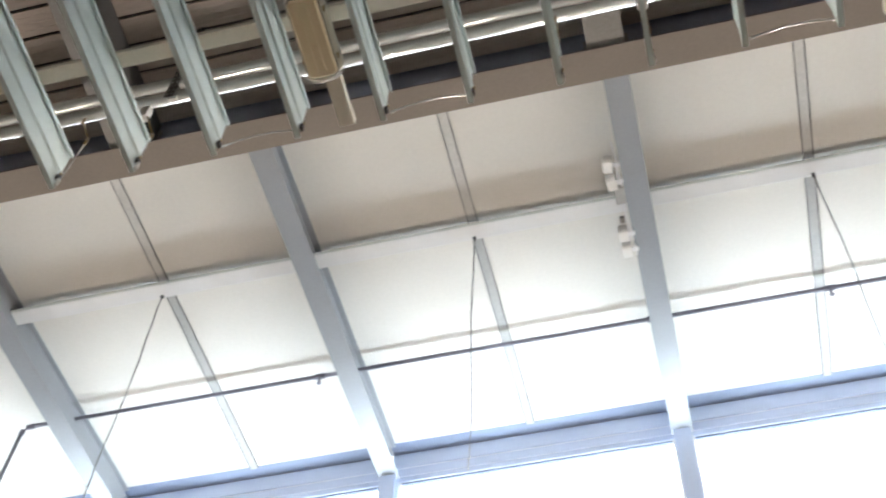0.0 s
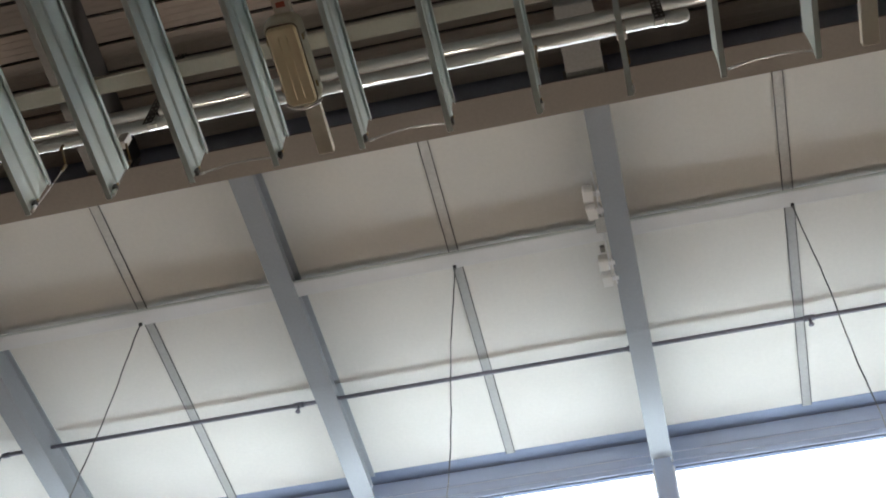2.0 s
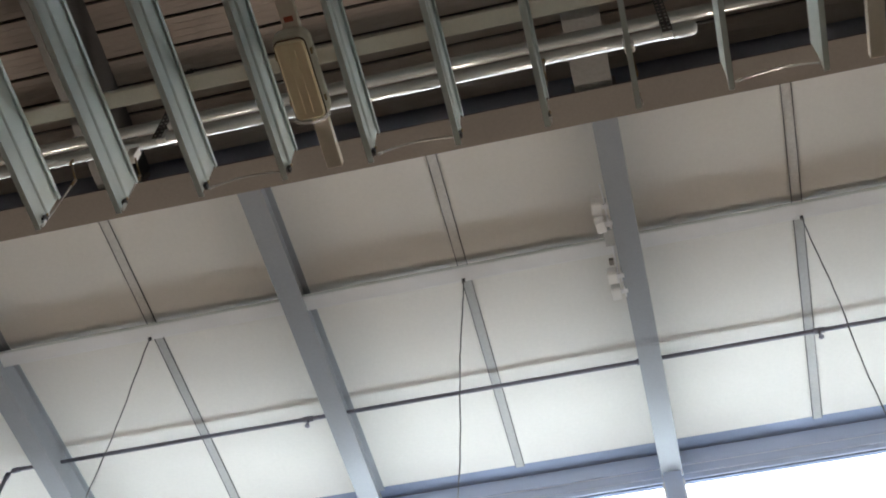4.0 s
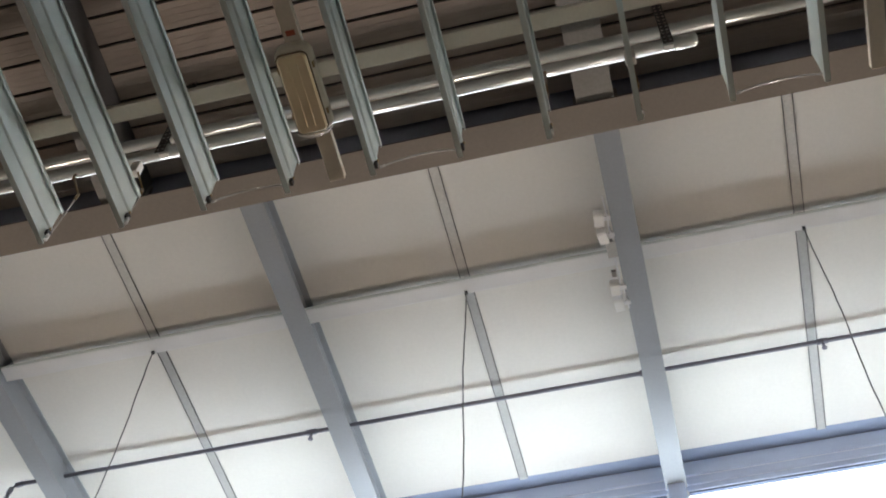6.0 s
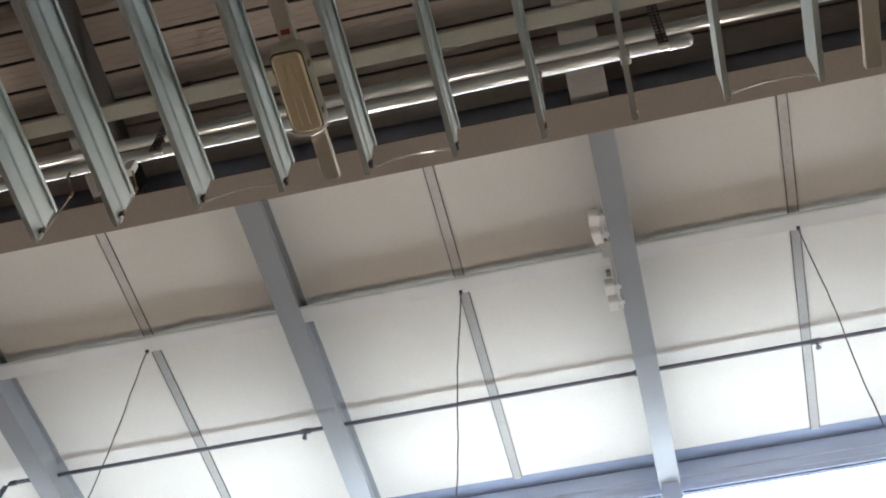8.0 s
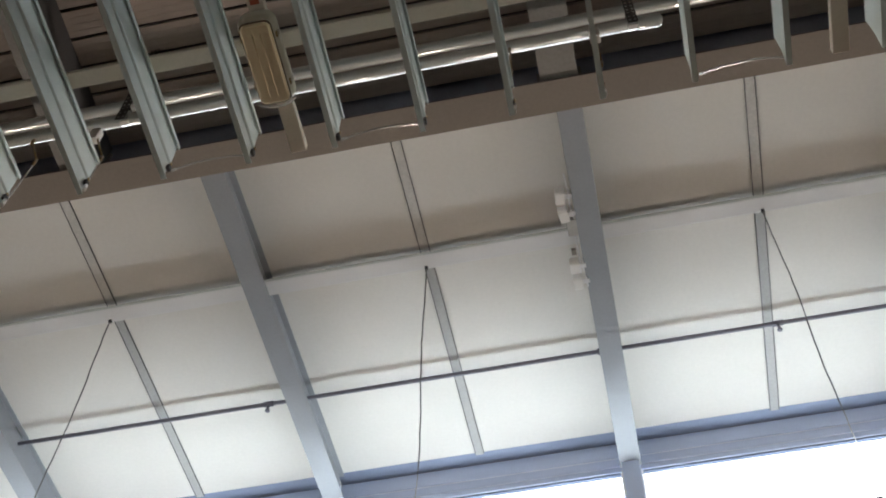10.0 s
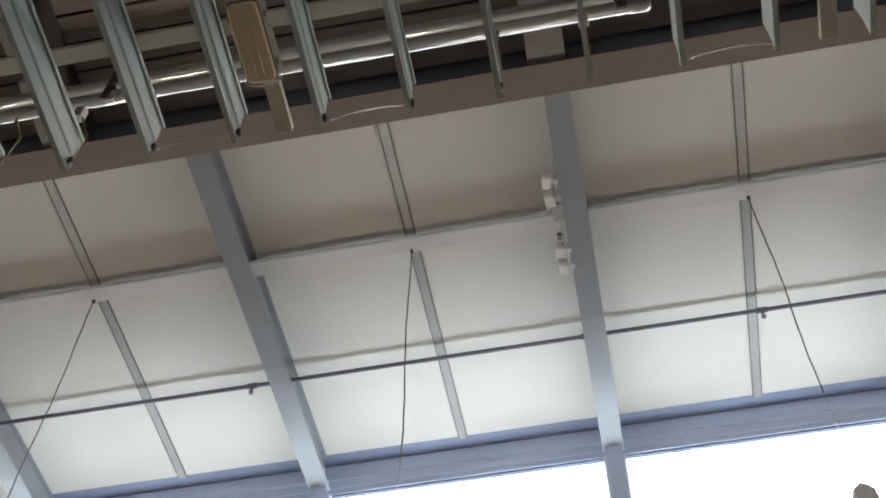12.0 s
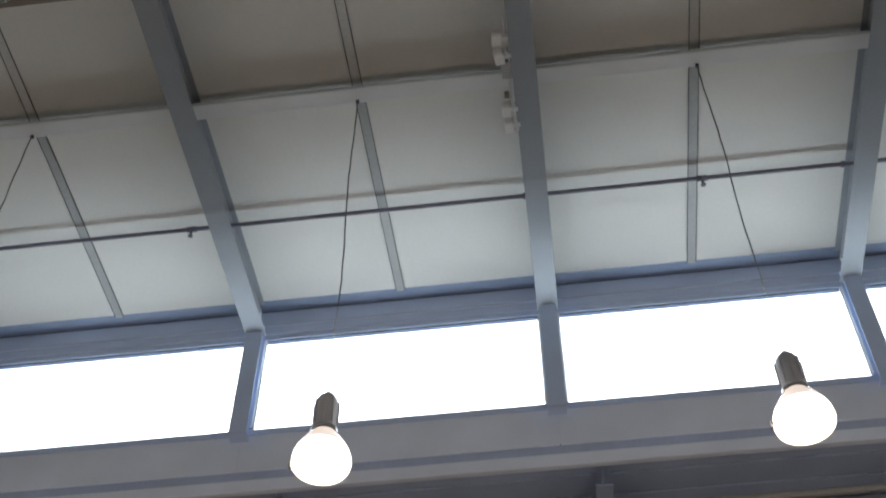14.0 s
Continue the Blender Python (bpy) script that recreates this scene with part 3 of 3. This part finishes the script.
part("elbow", tube(bmesh.new(), [(-6.45, 0, 0), (-6.52, 0, -0.01), (-6.56, 0, -0.05), (-6.57, 0, -0.12)], 0.027, 12), DARKPIPE, sp)
part("drop", tube(bmesh.new(), [(-6.57, 0, -0.1), (-6.57, 0, -ZP)], 0.021, 12), DARKPIPE, sp)
for x in (-3.38, 1.57, 6.29):
    tee = part("tee", tube(bmesh.new(), [(x - 0.05, 0, 0), (x + 0.05, 0, 0)], 0.029, 12), DARKPIPE, sp)
    head = part("sprinkler_head", tube(bmesh.new(), [(x, 0, -0.02), (x, 0, -0.075)], 0.015, 10), DARKPIPE, sp, "small pendent sprinkler head")
    part("deflector", lathe(bmesh.new(), [(0.004, 0.012), (0.024, 0.006), (0.026, 0.0), (0.004, -0.002)], 12), DARKPIPE, head).location = (x, 0, -0.105)
    for sx in (-1, 1):
        part("frame_arm", tube(bmesh.new(), [(x + sx * 0.012, 0, -0.07), (x + sx * 0.016, 0, -0.09), (x + sx * 0.004, 0, -0.104)], 0.003, 6), BRASS, head)
for x in RAFTERS[1:]:
    part("sleeve", tube(bmesh.new(), [(x - 0.13, 0, 0), (x - 0.10, 0, 0)], 0.032, 12), DARKPIPE, sp)

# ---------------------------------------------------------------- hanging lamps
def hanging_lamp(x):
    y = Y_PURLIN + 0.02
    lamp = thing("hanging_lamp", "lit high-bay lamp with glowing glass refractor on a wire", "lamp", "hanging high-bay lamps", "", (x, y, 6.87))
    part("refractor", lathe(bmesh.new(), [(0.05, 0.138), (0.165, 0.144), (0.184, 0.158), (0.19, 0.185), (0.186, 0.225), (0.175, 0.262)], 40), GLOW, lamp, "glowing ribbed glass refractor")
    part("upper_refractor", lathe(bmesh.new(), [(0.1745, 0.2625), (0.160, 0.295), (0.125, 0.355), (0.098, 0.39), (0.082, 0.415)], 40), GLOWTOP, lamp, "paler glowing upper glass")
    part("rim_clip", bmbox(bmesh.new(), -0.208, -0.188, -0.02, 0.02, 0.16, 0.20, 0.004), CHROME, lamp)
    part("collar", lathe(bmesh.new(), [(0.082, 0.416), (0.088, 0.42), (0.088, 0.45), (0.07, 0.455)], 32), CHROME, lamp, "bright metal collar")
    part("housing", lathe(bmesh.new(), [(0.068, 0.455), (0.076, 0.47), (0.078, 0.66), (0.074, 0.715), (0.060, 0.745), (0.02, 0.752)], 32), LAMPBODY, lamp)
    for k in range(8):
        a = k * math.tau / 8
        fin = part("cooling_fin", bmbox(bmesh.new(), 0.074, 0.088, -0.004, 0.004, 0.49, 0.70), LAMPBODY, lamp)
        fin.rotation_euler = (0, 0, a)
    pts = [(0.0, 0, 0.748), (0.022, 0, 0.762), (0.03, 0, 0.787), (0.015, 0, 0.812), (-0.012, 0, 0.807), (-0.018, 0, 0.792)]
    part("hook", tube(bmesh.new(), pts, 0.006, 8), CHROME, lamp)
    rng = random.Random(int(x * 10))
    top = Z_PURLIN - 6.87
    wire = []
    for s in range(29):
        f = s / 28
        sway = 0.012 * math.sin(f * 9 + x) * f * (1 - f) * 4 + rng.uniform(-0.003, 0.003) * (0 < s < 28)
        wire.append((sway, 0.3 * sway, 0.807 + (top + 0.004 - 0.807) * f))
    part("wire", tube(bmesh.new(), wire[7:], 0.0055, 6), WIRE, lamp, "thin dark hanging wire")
    # same wire, thinned and brightened here as if washed out by window glare
    part("glare_washed_wire", tube(bmesh.new(), wire[:8], 0.0025, 6), CHROME, lamp, "lower wire made thin and bright for the window glare")
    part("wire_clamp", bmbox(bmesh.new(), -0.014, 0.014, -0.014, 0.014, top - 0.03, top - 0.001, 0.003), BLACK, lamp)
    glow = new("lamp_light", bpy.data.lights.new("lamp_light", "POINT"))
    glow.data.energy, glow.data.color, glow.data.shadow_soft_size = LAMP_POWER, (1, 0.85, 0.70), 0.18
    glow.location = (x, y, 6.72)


# lamps at -7.5, 4.5 and 7.5 are unseen, added to light the hall
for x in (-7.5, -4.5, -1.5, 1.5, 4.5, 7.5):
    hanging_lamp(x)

# ---------------------------------------------------------------- white units on the roof beam
def alarm_unit(x, y, z, tilt, label):
    """A small white box with a hood and bracket on the beam's lower flange."""
    u = thing("wall_unit", label, "fixture", "white units on the roof beam", "", (x, y, z))
    part("case", bmbox(bmesh.new(), -0.042, 0.042, -0.055, 0.052, -0.05, 0.055, 0.008), PLASTIC, u)
    part("front_cap", bmbox(bmesh.new(), -0.036, 0.036, -0.066, -0.0555, -0.04, 0.045, 0.004), PLASTIC, u)
    part("bracket", bmbox(bmesh.new(), 0.043, 0.10, -0.02, 0.02, -0.012, 0.006, 0.003), HOUSING, u, "grey steel bracket")
    part("bracket_plate", bmbox(bmesh.new(), 0.07, 0.082, -0.05, 0.05, -0.03, 0.05, 0.003), HOUSING, u)
    u.rotation_euler = (0, 0, tilt)


for x, y, tilt in ((-0.202, 5.275, 0.1), (-0.197, 5.465, -0.12), (-0.186, 6.02, 0.05), (-0.178, 6.20, -0.03)):
    alarm_unit(x, y, 11.085 + 0.085 * (y - Y_PURLIN), tilt, "small white plastic box on a bracket at the roof beam")
duct = thing("junction_box", "grey junction box with a brown tag between the white units", "junction box", "", "", (-0.14, 5.6, 11.07))
part("case", bmbox(bmesh.new(), -0.05, 0.05, -0.06, 0.1, 0.0, 0.06, 0.008), COVER, duct)
part("tag", bmbox(bmesh.new(), -0.05, -0.01, 0.24, 0.29, -0.005, 0.04, 0.003), BROWN, duct, "dull brown tag")
part("cable", tube(bmesh.new(), [(0, -0.5, 0.03), (0.01, -0.3, 0.04), (0.0, 0, 0.07), (0.01, 0.3, 0.04), (0.0, 0.5, 0.03)], 0.007, 8), HOUSING, duct)

# ---------------------------------------------------------------- deck boards of the low roof, last
def deck_mesh(length, w):
    """A ribbed deck board with shallow grooves along it."""
    prof = [(-w / 2, 0.03), (-w / 2, 0.003), (-w / 2 + 0.003, 0.0)]
    for c in (-0.25 * w, 0.0, 0.25 * w):
        prof += [(c - 0.004, 0.0), (c - 0.002, 0.0012), (c + 0.002, 0.0012), (c + 0.004, 0.0)]
    prof += [(w / 2 - 0.003, 0.0), (w / 2, 0.003), (w / 2, 0.03)]
    return mesh_of(prism(bmesh.new(), prof, "x", 0, length), "board", DECK)


PITCH, SLOT = 0.187, 2.795
BOARD = deck_mesh(BAY - 0.02, PITCH - 0.019)
# near-black sheet above the boards puts the void's shade into colour
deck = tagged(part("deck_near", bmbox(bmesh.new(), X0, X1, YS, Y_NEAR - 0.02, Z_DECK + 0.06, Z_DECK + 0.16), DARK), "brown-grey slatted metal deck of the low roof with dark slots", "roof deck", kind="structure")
for k in range(len(RAFTERS) - 1):
    for j in range(42):
        y = SLOT + PITCH / 2 + (j - 40) * PITCH
        if y + PITCH / 2 > Y_NEAR - 0.02 or y < YS + 0.1:
            continue
        b = new("board", BOARD)
        b.parent = deck
        b.location = (RAFTERS[k] - 0.02 + 0.01, y, Z_DECK)
